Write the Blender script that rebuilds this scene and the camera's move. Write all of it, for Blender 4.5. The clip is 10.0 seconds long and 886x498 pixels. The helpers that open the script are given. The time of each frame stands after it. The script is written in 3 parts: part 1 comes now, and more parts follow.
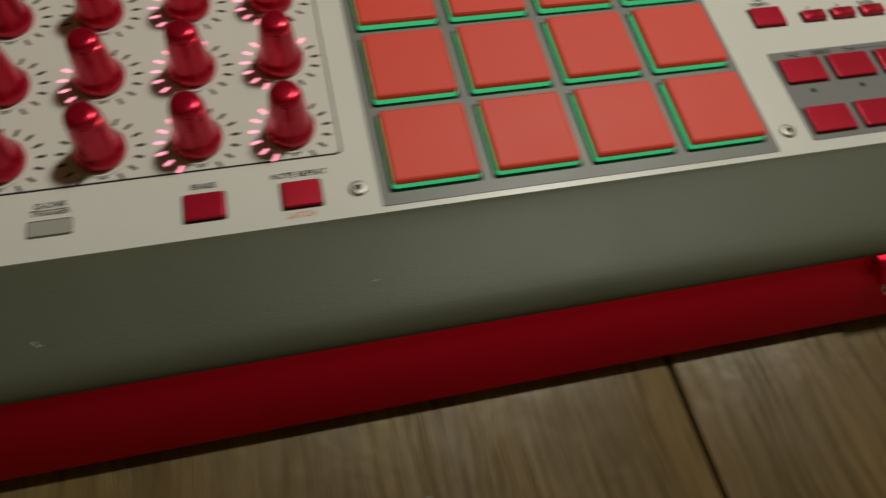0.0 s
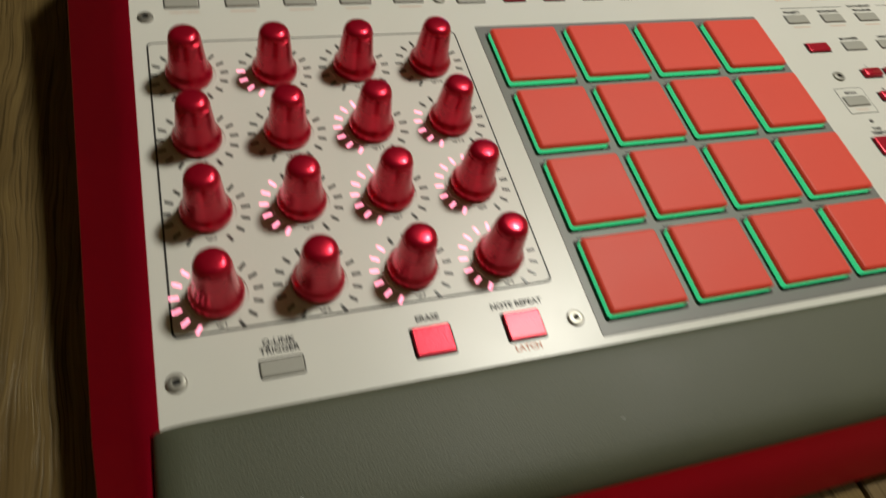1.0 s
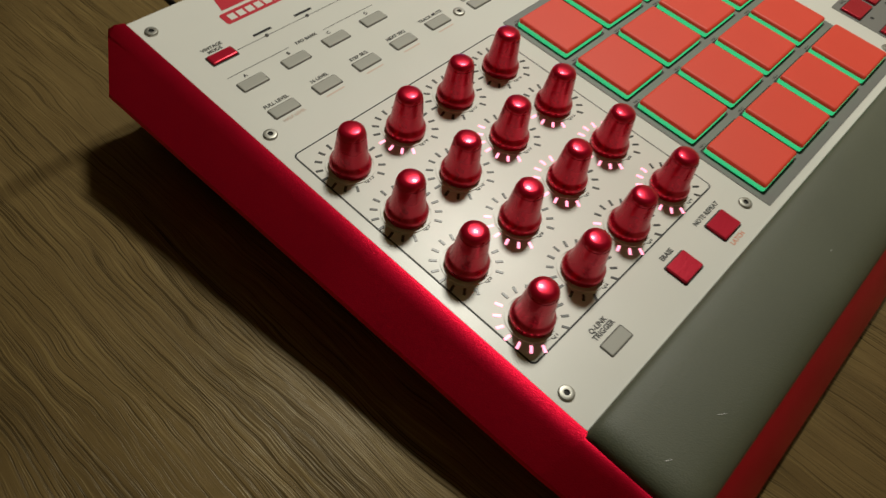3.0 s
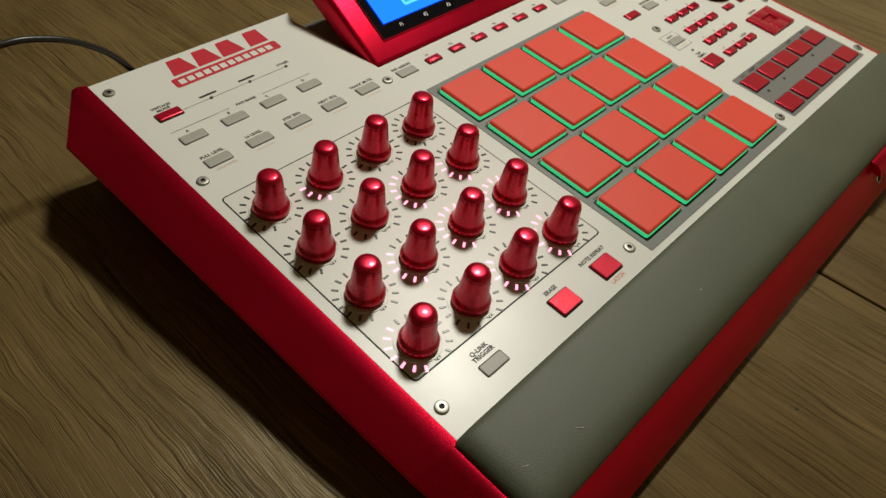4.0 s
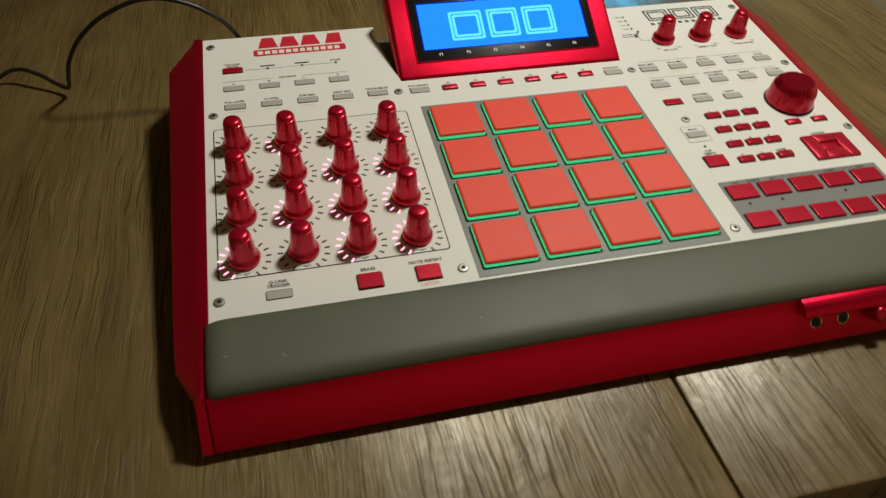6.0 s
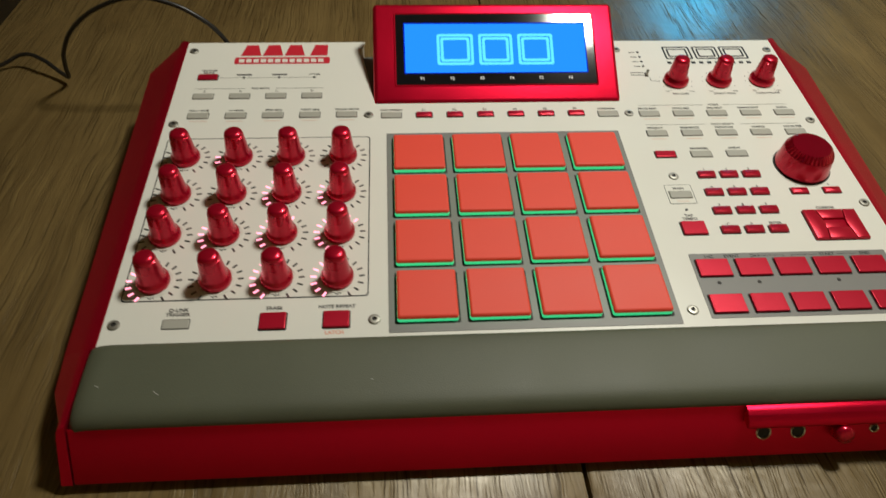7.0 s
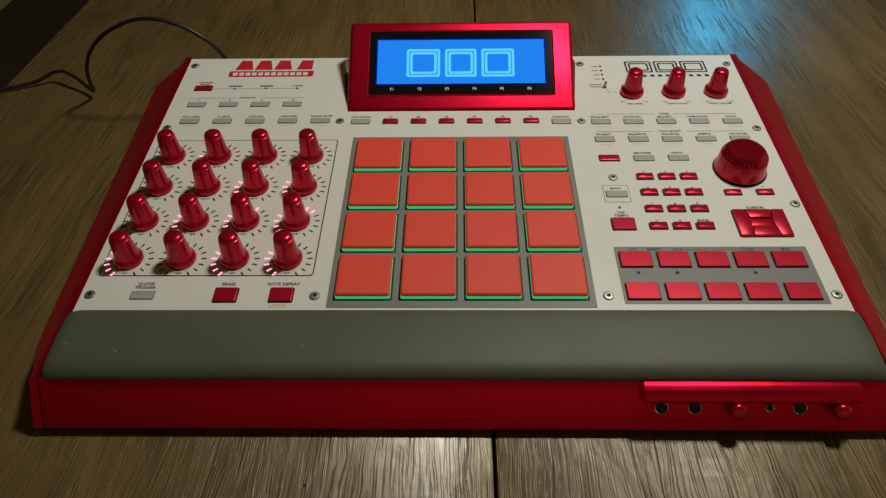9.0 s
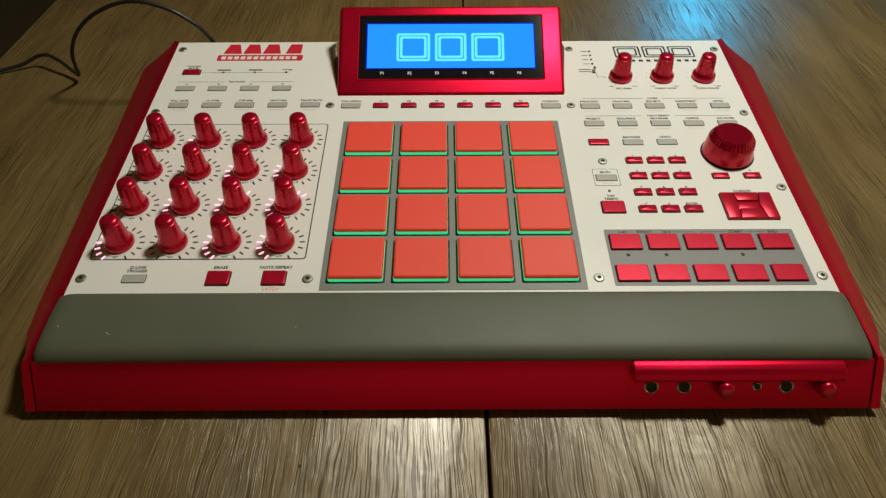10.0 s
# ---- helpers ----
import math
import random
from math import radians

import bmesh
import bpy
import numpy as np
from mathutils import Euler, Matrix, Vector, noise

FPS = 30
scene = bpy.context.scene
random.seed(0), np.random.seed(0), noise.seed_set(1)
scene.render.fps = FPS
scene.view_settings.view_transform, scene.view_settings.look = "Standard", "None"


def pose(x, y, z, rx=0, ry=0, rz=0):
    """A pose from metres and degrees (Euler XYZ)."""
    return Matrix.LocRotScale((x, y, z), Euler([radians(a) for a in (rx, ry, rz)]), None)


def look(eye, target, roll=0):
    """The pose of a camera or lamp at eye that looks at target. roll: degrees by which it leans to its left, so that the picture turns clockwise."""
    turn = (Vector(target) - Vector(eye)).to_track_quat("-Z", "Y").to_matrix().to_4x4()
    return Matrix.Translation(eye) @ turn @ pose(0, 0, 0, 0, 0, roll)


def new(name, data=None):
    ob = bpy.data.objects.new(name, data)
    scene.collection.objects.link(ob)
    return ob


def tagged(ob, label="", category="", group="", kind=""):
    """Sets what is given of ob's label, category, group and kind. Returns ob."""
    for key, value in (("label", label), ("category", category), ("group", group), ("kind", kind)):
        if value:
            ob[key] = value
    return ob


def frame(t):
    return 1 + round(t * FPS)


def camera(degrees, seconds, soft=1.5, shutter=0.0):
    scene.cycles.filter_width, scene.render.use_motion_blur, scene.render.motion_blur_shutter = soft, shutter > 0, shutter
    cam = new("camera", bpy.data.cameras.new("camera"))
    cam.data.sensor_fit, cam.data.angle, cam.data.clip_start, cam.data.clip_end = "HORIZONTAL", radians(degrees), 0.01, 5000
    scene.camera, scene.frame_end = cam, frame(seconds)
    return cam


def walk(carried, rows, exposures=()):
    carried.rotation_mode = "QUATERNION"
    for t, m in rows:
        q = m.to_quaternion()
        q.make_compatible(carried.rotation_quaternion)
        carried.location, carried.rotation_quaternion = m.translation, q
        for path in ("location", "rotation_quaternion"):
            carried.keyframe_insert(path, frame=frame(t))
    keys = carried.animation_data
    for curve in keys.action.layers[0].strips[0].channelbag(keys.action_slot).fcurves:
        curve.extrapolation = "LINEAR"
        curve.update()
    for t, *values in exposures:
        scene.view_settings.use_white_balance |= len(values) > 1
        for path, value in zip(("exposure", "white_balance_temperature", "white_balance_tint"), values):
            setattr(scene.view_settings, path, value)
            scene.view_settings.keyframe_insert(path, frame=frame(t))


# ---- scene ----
# The music machine stands tilted on a table; its top plate is the plane z = 0 of its own axes,
# with x across from the left screws, y to the back. MACHINE turns those axes into the room's.
TILT = 5.14
MACHINE = pose(0, 0, 0.039, TILT, 0, 0)
cam = camera(63.29, 10.0, soft=1.3, shutter=0.5)
# seconds, eye, target (metres), roll
PATH = [
    (0, (-0.0975, -0.1486, 0.2293), (-0.0443, 0.0081, -0.0209), 7.20),
    (0.3, (-0.1432, -0.1525, 0.2185), (-0.0769, 0.0138, -0.0220), 11.01),
    (0.5, (-0.1673, -0.1293, 0.2274), (-0.0857, 0.0172, -0.0214), 18.32),
    (0.8, (-0.1895, -0.1206, 0.2285), (-0.0971, 0.0453, -0.0037), 16.65),
    (1, (-0.1889, -0.1048, 0.2308), (-0.1004, 0.0635, -0.0013), 14.63),
    (1.3, (-0.2072, -0.0826, 0.2278), (-0.1183, 0.0937, 0.0018), 11.51),
    (1.5, (-0.2231, -0.0671, 0.2185), (-0.1236, 0.1043, -0.0067), 12.74),
    (1.8, (-0.2736, -0.0300, 0.2144), (-0.1293, 0.1144, -0.0054), 13.81),
    (2, (-0.3052, -0.0156, 0.2123), (-0.1504, 0.1075, -0.0132), 12.27),
    (2.2, (-0.3188, -0.0058, 0.2155), (-0.1619, 0.1026, -0.0161), 12.79),
    (3.3, (-0.3260, -0.0527, 0.2639), (-0.1770, 0.0696, 0.0341), 4.17),
    (3.5, (-0.3246, -0.0626, 0.2677), (-0.1724, 0.0624, 0.0415), 3.64),
    (4, (-0.3216, -0.0906, 0.2686), (-0.1584, 0.0456, 0.0569), 5.53),
    (4.5, (-0.3123, -0.1264, 0.2777), (-0.1655, 0.0343, 0.0712), 3.40),
    (5, (-0.2656, -0.1997, 0.2870), (-0.1611, -0.0055, 0.0836), 0.49),
    (5.5, (-0.2026, -0.2587, 0.2818), (-0.1174, -0.0488, 0.0852), 3.47),
    (5.7, (-0.1885, -0.2632, 0.2958), (-0.1146, -0.0541, 0.0938), 3.16),
    (6.8, (-0.0775, -0.2487, 0.3098), (-0.0555, -0.0285, 0.1072), 1.89),
    (7, (-0.0676, -0.2352, 0.3090), (-0.0485, -0.0184, 0.1025), 2.12),
    (7.5, (-0.0289, -0.2399, 0.3137), (-0.0171, -0.0287, 0.1010), 0.58),
    (8, (-0.0121, -0.2768, 0.3204), (-0.0042, -0.0596, 0.1136), 1.12),
    (8.5, (-0.0065, -0.2843, 0.3184), (-0.0131, -0.0580, 0.1216), -1.07),
    (9, (-0.0005, -0.2810, 0.3176), (-0.0069, -0.0550, 0.1204), -1.16),
    (9.5, (-0.0039, -0.2815, 0.3160), (-0.0070, -0.0576, 0.1164), -0.76),
    (10, (-0.0047, -0.2850, 0.3168), (-0.0047, -0.0621, 0.1160), -0.23),
]
walk(cam, [(t, look(eye, target, roll)) for t, eye, target, roll in PATH],
     [(0.0, -0.40), (0.5, 0.05), (1.0, -0.05), (1.5, -0.40), (2.0, -0.40), (2.6, -0.2), (3.3, 0.05), (4.0, 0.05), (4.5, 0.0), (5.0, 0.05), (5.5, 0.12), (7.0, 0.12), (8.0, 0.0), (8.5, -0.1), (9.0, -0.38), (9.5, -0.08), (10.0, 0.15)])

# ---- light ----
world = bpy.data.worlds.new("night_room")
scene.world = world
world.use_nodes = True
world.node_tree.nodes["Background"].inputs[0].default_value = (1.0, 0.78, 0.5, 1)
world.node_tree.nodes["Background"].inputs[1].default_value = 0.02


def lamp(name, kind, matrix, power, colour, size):
    data = bpy.data.lights.new(name, kind)
    data.energy, data.color = power, colour
    if kind == "AREA":
        data.shape, data.size, data.size_y = "RECTANGLE", size[0], size[1]
    else:
        data.shadow_soft_size = size
    ob = new(name, data)
    ob.matrix_world = matrix
    return ob


LAMP = Vector((0.27, 0.245, 0.885))
bulb = lamp("room_lamp_light", "SPOT", Matrix.Translation(LAMP), 27, (0.96, 0.935, 0.82), 0.06)
bulb.data.spot_size, bulb.data.spot_blend = radians(166), 0.4
# a lit screen stands out of sight beyond the table's far end
far = lamp("far_screen_light", "SPOT", look((0.52, 1.10, 0.34), (0.29, 0.48, 0.0)), 9.0, (0.01, 0.52, 1.0), 0.07)
far.data.spot_size, far.data.spot_blend = radians(27), 1.0


# ---- materials ----
def material(name, colour, rough=0.5, metal=0.0, coat=0.0, grain=0.0, scale=800.0, bump=0.0, stain=0.0, emit=None, power=0.0, spec=0.5, trans=0.0):
    m = bpy.data.materials.new(name)
    m.use_nodes = True
    nt = m.node_tree
    b = nt.nodes["Principled BSDF"]
    b.inputs["Base Color"].default_value = (*colour, 1)
    b.inputs["Roughness"].default_value = rough
    b.inputs["Metallic"].default_value = metal
    b.inputs["Coat Weight"].default_value = coat
    b.inputs["Coat Roughness"].default_value = 0.12
    b.inputs["Specular IOR Level"].default_value = spec
    b.inputs["Transmission Weight"].default_value = trans
    if emit:
        b.inputs["Emission Color"].default_value = (*emit, 1)
        b.inputs["Emission Strength"].default_value = power
    if grain or bump or stain:
        co = nt.nodes.new("ShaderNodeTexCoord")
        fine = nt.nodes.new("ShaderNodeTexNoise")
        fine.inputs["Scale"].default_value, fine.inputs["Detail"].default_value = scale, 3
        nt.links.new(co.outputs["Object"], fine.inputs["Vector"])
        wide = nt.nodes.new("ShaderNodeTexNoise")
        wide.inputs["Scale"].default_value, wide.inputs["Detail"].default_value = 22.0, 5
        nt.links.new(co.outputs["Object"], wide.inputs["Vector"])
        mix = nt.nodes.new("ShaderNodeMix")
        mix.data_type, mix.blend_type = "RGBA", "MULTIPLY"
        mix.inputs[6].default_value = (*colour, 1)
        mix.inputs[0].default_value = 1.0
        add = nt.nodes.new("ShaderNodeMath")
        add.operation = "MULTIPLY_ADD"
        nt.links.new(fine.outputs[0], add.inputs[0])
        add.inputs[1].default_value, add.inputs[2].default_value = 2 * grain, 1 - grain
        add2 = nt.nodes.new("ShaderNodeMath")
        add2.operation = "MULTIPLY_ADD"
        nt.links.new(wide.outputs[0], add2.inputs[0])
        add2.inputs[1].default_value, add2.inputs[2].default_value = 2 * stain, 1 - stain
        prod = nt.nodes.new("ShaderNodeMath")
        prod.operation = "MULTIPLY"
        nt.links.new(add.outputs[0], prod.inputs[0])
        nt.links.new(add2.outputs[0], prod.inputs[1])
        nt.links.new(prod.outputs[0], mix.inputs[7])
        nt.links.new(mix.outputs[2], b.inputs["Base Color"])
        rr = nt.nodes.new("ShaderNodeMath")
        rr.operation = "MULTIPLY_ADD"
        nt.links.new(wide.outputs[0], rr.inputs[0])
        rr.inputs[1].default_value, rr.inputs[2].default_value = 0.16, rough - 0.08
        nt.links.new(rr.outputs[0], b.inputs["Roughness"])
        if bump:
            bm_ = nt.nodes.new("ShaderNodeBump")
            bm_.inputs["Strength"].default_value, bm_.inputs["Distance"].default_value = bump, 0.0004
            nt.links.new(fine.outputs[0], bm_.inputs["Height"])
            nt.links.new(bm_.outputs[0], b.inputs["Normal"])
    return m


M = {
    "red_paint": material("red_metallic_paint", (0.66, 0.006, 0.036), 0.36, 0.84, 0.0, 0.14, 2400, 0.22, 0.06, spec=0.2),
    "red_knob": material("red_anodised_knob", (0.54, 0.004, 0.030), 0.28, 0.68, 0.25, 0.10, 2500, 0.10, 0.04),
    "red_metal": material("red_polished_metal", (0.62, 0.006, 0.040), 0.22, 0.85, 0.4, 0.06, 2500, 0.08, 0.04),
    "red_button": material("red_button_plastic", (0.50, 0.004, 0.028), 0.34, 0.48, 0.04, 0.14, 1500, 0.22, 0.06),
    "cream": material("cream_panel_paint", (0.72, 0.715, 0.655), 0.34, 0.0, 0.0, 0.04, 3000, 0.06, 0.03),
    "silver": material("silver_plate", (0.70, 0.695, 0.635), 0.38, 0.0, 0.0, 0.04, 3000, 0.05, 0.03),
    "grey_plate": material("grey_plate", (0.19, 0.19, 0.18), 0.45, 0.0, 0.0, 0.05, 2500, 0.05, 0.04),
    "grey_button": material("grey_button_plastic", (0.37, 0.365, 0.32), 0.48, 0.0, 0.0, 0.04, 2000, 0.05, 0.06),
    "rubber": material("dark_grey_rubber", (0.082, 0.089, 0.057), 0.56, 0.0, 0.0, 0.14, 1800, 0.28, 0.17),
    "pad": material("red_pad_rubber", (0.66, 0.050, 0.026), 0.55, 0.0, 0.0, 0.05, 2500, 0.12, 0.06, emit=(1.0, 0.085, 0.02), power=0.08),
    "green": material("green_pad_light", (0.16, 0.40, 0.22), 0.5, emit=(0.04, 0.80, 0.30), power=0.62),
    "black": material("black_plastic", (0.012, 0.012, 0.012), 0.4),
    "gloss_black": material("gloss_black_glass", (0.006, 0.006, 0.008), 0.08),
    "gap": material("dark_gap", (0.02, 0.018, 0.016), 0.7),
    "soft_gap": material("grey_gap", (0.07, 0.067, 0.06), 0.7),
    "ink": material("black_print", (0.012, 0.012, 0.012), 0.6),
    "red_ink": material("red_print", (0.52, 0.012, 0.03), 0.5),
    "orange_ink": material("orange_print", (0.75, 0.30, 0.18), 0.6),
    "faint_ink": material("faint_orange_print", (0.70, 0.56, 0.47), 0.6),
    "white_ink": material("white_print", (0.75, 0.75, 0.75), 0.6),
    "steel": material("bare_steel", (0.36, 0.35, 0.31), 0.45, 0.9),
    "chrome": material("bright_steel", (0.80, 0.78, 0.72), 0.22, 1.0),
    "lcd": material("blue_lcd", (0.0, 0.03, 0.2), 0.5, emit=(0.02, 0.27, 1.0), power=1.0, spec=0.0),
    "lcd_edge": material("deep_blue_lcd_rim", (0.0, 0.01, 0.1), 0.5, emit=(0.0, 0.015, 0.55), power=0.8, spec=0.0),
    "lcd_mark": material("pale_lcd_mark", (0.05, 0.3, 0.5), 0.5, emit=(0.10, 0.62, 1.0), power=1.0, spec=0.0),
    "led_off": material("unlit_led", (0.055, 0.055, 0.05), 0.35),
    "led_on": material("lit_led", (0.5, 0.1, 0.15), 0.35, emit=(1.0, 0.30, 0.42), power=2.3),
    "wire": material("black_cable", (0.012, 0.011, 0.010), 0.38),
    "wall": material("beige_wall_paint", (0.76, 0.66, 0.43), 0.8, grain=0.04, scale=60, stain=0.06),
    "floor": material("dark_floor", (0.06, 0.045, 0.032), 0.5, grain=0.2, scale=40, stain=0.2),
}


def wood_material(name, seed):
    m = bpy.data.materials.new(name)
    m.use_nodes = True
    nt = m.node_tree
    n, l = nt.nodes, nt.links
    b = n["Principled BSDF"]
    co = n.new("ShaderNodeTexCoord")
    # the grain wanders to and fro along the plank
    slow = n.new("ShaderNodeMapping")
    slow.inputs["Scale"].default_value = (26, 11, 11)
    slow.inputs["Location"].default_value = (seed, 0.4 * seed, 0)
    l.new(co.outputs["Object"], slow.inputs["Vector"])
    sway = n.new("ShaderNodeTexNoise")
    sway.inputs["Scale"].default_value, sway.inputs["Detail"].default_value = 1.0, 3
    l.new(slow.outputs[0], sway.inputs["Vector"])
    push = n.new("ShaderNodeVectorMath")
    push.operation = "MULTIPLY_ADD"
    push.inputs[1].default_value = (0.014, 0, 0)
    l.new(sway.outputs["Color"], push.inputs[0])
    l.new(co.outputs["Object"], push.inputs[2])

    def stretched(sx, sy, detail, off, warp=0.0):
        mp = n.new("ShaderNodeMapping")
        mp.inputs["Scale"].default_value = (sx, sy, sy)
        mp.inputs["Location"].default_value = (off + seed, off * 0.7 + seed, 0)
        l.new(push.outputs[0], mp.inputs["Vector"])
        t = n.new("ShaderNodeTexNoise")
        t.inputs["Scale"].default_value, t.inputs["Detail"].default_value, t.inputs["Distortion"].default_value = 1.0, detail, warp
        t.inputs["Roughness"].default_value = 0.6
        l.new(mp.outputs[0], t.inputs["Vector"])
        return t

    lines = stretched(760, 11.0, 3, 1.3, 0.3)
    fibre = stretched(1350, 15.0, 2, 5.9, 0.2)
    hair = stretched(1500, 60, 2, 7.7)
    band = stretched(30, 4.0, 5, 4.1, 1.0)
    cloud = stretched(7, 5.0, 5, 9.2, 0.6)
    patch = stretched(20, 7.0, 4, 2.6, 0.5)
    dent = stretched(120, 70, 4, 3.4, 0.6)

    def op(kind, a_, b_, c_=0.0, clamp=False):
        k = n.new("ShaderNodeMath")
        k.operation, k.use_clamp = kind, clamp
        for sock, v in zip(k.inputs, (a_, b_, c_)):
            if isinstance(v, (int, float)):
                sock.default_value = v
            else:
                l.new(v.outputs[0], sock)
        return k

    def step(src, lo, hi):
        k = n.new("ShaderNodeMapRange")
        k.inputs["From Min"].default_value, k.inputs["From Max"].default_value = lo, hi
        l.new(src.outputs[0], k.inputs["Value"])
        return k

    worn = step(patch, 0.74, 0.42)
    both = op("MULTIPLY_ADD", lines, 0.5, op("MULTIPLY", fibre, 0.5))
    groove = op("MULTIPLY", step(both, 0.475, 0.41), worn)
    crest = op("MULTIPLY", step(both, 0.53, 0.60), worn)
    tone = op("MULTIPLY_ADD", band, 0.50, op("MULTIPLY_ADD", cloud, 0.38, op("MULTIPLY_ADD", hair, 0.12, 0.0)))
    ramp = n.new("ShaderNodeValToRGB")
    e = ramp.color_ramp.elements
    e[0].position, e[0].color = 0.34, (0.074, 0.047, 0.017, 1)
    e[1].position, e[1].color = 0.68, (0.200, 0.136, 0.052, 1)
    l.new(tone.outputs[0], ramp.inputs[0])

    def blend(fac, base, colour):
        k = n.new("ShaderNodeMix")
        k.data_type = "RGBA"
        l.new(fac.outputs[0], k.inputs[0])
        l.new(base, k.inputs[6])
        k.inputs[7].default_value = (*colour, 1)
        return k.outputs[2]

    c1 = blend(op("MULTIPLY", groove, 0.62), ramp.outputs[0], (0.022, 0.015, 0.007))
    c2 = blend(op("MULTIPLY", crest, 0.42), c1, (0.27, 0.195, 0.075))
    b.inputs["Specular Tint"].default_value = (1.0, 0.88, 0.58, 1)
    b.inputs["Coat Roughness"].default_value = 0.37
    b.inputs["Coat IOR"].default_value = 1.8
    b.inputs["Coat Tint"].default_value = (1.0, 0.95, 0.82, 1)
    # the lacquer is glossiest round a spot at the table's front, and dull elsewhere
    rest = n.new("ShaderNodeVectorMath")
    rest.operation = "DISTANCE"
    flat = n.new("ShaderNodeMapping")
    flat.inputs["Scale"].default_value = (1.0, 1.5, 0.0)
    l.new(co.outputs["Object"], flat.inputs["Vector"])
    l.new(flat.outputs[0], rest.inputs[0])
    rest.inputs[1].default_value = (0.0, -0.14, 0.0)
    near_ = n.new("ShaderNodeMapRange")
    near_.interpolation_type = "SMOOTHSTEP"
    near_.inputs["From Min"].default_value, near_.inputs["From Max"].default_value = 0.19, 0.03
    l.new(rest.outputs["Value"], near_.inputs["Value"])
    gloss = op("MULTIPLY_ADD", near_, 0.80, 0.16)
    mottled = op("MULTIPLY", gloss, step(patch, 0.22, 0.60))
    l.new(op("MULTIPLY", mottled, op("MULTIPLY_ADD", groove, -0.7, 1.0)).outputs[0], b.inputs["Coat Weight"])
    l.new(op("MULTIPLY_ADD", groove, -0.25, 0.35).outputs[0], b.inputs["Specular IOR Level"])
    l.new(c2, b.inputs["Base Color"])
    l.new(op("MULTIPLY_ADD", groove, 0.3, op("MULTIPLY_ADD", cloud, 0.24, 0.24)).outputs[0], b.inputs["Roughness"])
    high = op("SUBTRACT", op("MULTIPLY_ADD", hair, 0.15, op("MULTIPLY_ADD", crest, 0.5, op("MULTIPLY_ADD", dent, 0.45, op("MULTIPLY", band, 0.3)))), groove)
    wave = stretched(34, 26, 3, 6.2, 0.3)
    sag = n.new("ShaderNodeBump")
    sag.inputs["Strength"].default_value, sag.inputs["Distance"].default_value = 1.0, 0.0006
    l.new(wave.outputs[0], sag.inputs["Height"])
    bp = n.new("ShaderNodeBump")
    l.new(sag.outputs[0], bp.inputs["Normal"])
    bp.inputs["Strength"].default_value, bp.inputs["Distance"].default_value = 0.8, 0.00012
    l.new(high.outputs[0], bp.inputs["Height"])
    l.new(bp.outputs[0], b.inputs["Normal"])
    l.new(bp.outputs[0], b.inputs["Coat Normal"])
    return m


# ---- mesh helpers (millimetres in, metres out) ----
def mesh_of(name, bm, mats, smooth=30):
    bmesh.ops.recalc_face_normals(bm, faces=bm.faces)
    me = bpy.data.meshes.new(name)
    bm.to_mesh(me)
    bm.free()
    for m in mats if isinstance(mats, (list, tuple)) else [mats]:
        me.materials.append(m)
    if smooth:
        me.polygons.foreach_set("use_smooth", [True] * len(me.polygons))
        me.set_sharp_from_angle(angle=radians(smooth))
    return me


def place(name, me, parent, at=(0, 0, 0), label="", turn=0.0):
    ob = new(name, me)
    if parent:
        ob.parent = parent
    ob.location = Vector(at) * 0.001
    ob.rotation_euler[2] = radians(turn)
    return tagged(ob, label)


def part(name, bm, mats, parent, label="", smooth=30):
    return place(name, mesh_of(name, bm, mats, smooth), parent, (0, 0, 0), label)


def box(x0, x1, y0, y1, z0, z1, bevel=0.0, seg=2, bm=None):
    own = bm is None
    bm = bm or bmesh.new()
    vs = [bm.verts.new((x * 0.001, y * 0.001, z * 0.001)) for z in (z0, z1) for y in (y0, y1) for x in (x0, x1)]
    fs = [bm.faces.new([vs[i] for i in q]) for q in ((0, 2, 3, 1), (4, 5, 7, 6), (0, 1, 5, 4), (2, 6, 7, 3), (0, 4, 6, 2), (1, 3, 7, 5))]
    if bevel:
        es = {e for f in fs for e in f.edges}
        bmesh.ops.bevel(bm, geom=list(es), offset=bevel * 0.001, segments=seg, affect="EDGES", profile=0.5)
    return bm


def prism(points, z0, z1, bm=None, bevel=0.0):
    """A flat shape of (x, y) corners between two heights."""
    bm = bm or bmesh.new()
    lo = [bm.verts.new((x * 0.001, y * 0.001, z0 * 0.001)) for x, y in points]
    hi = [bm.verts.new((x * 0.001, y * 0.001, z1 * 0.001)) for x, y in points]
    bm.faces.new(lo[::-1])
    top = bm.faces.new(hi)
    n = len(points)
    for i in range(n):
        bm.faces.new((lo[i], lo[(i + 1) % n], hi[(i + 1) % n], hi[i]))
    if bevel:
        bmesh.ops.bevel(bm, geom=list(top.edges), offset=bevel * 0.001, segments=2, affect="EDGES", profile=0.5)
    return bm


def rounded(x0, x1, y0, y1, r, seg=4):
    pts = []
    for cx, cy, a in ((x1 - r, y0 + r, -90), (x1 - r, y1 - r, 0), (x0 + r, y1 - r, 90), (x0 + r, y0 + r, 180)):
        for i in range(seg + 1):
            t = radians(a + 90 * i / seg)
            pts.append((cx + r * math.cos(t), cy + r * math.sin(t)))
    return pts


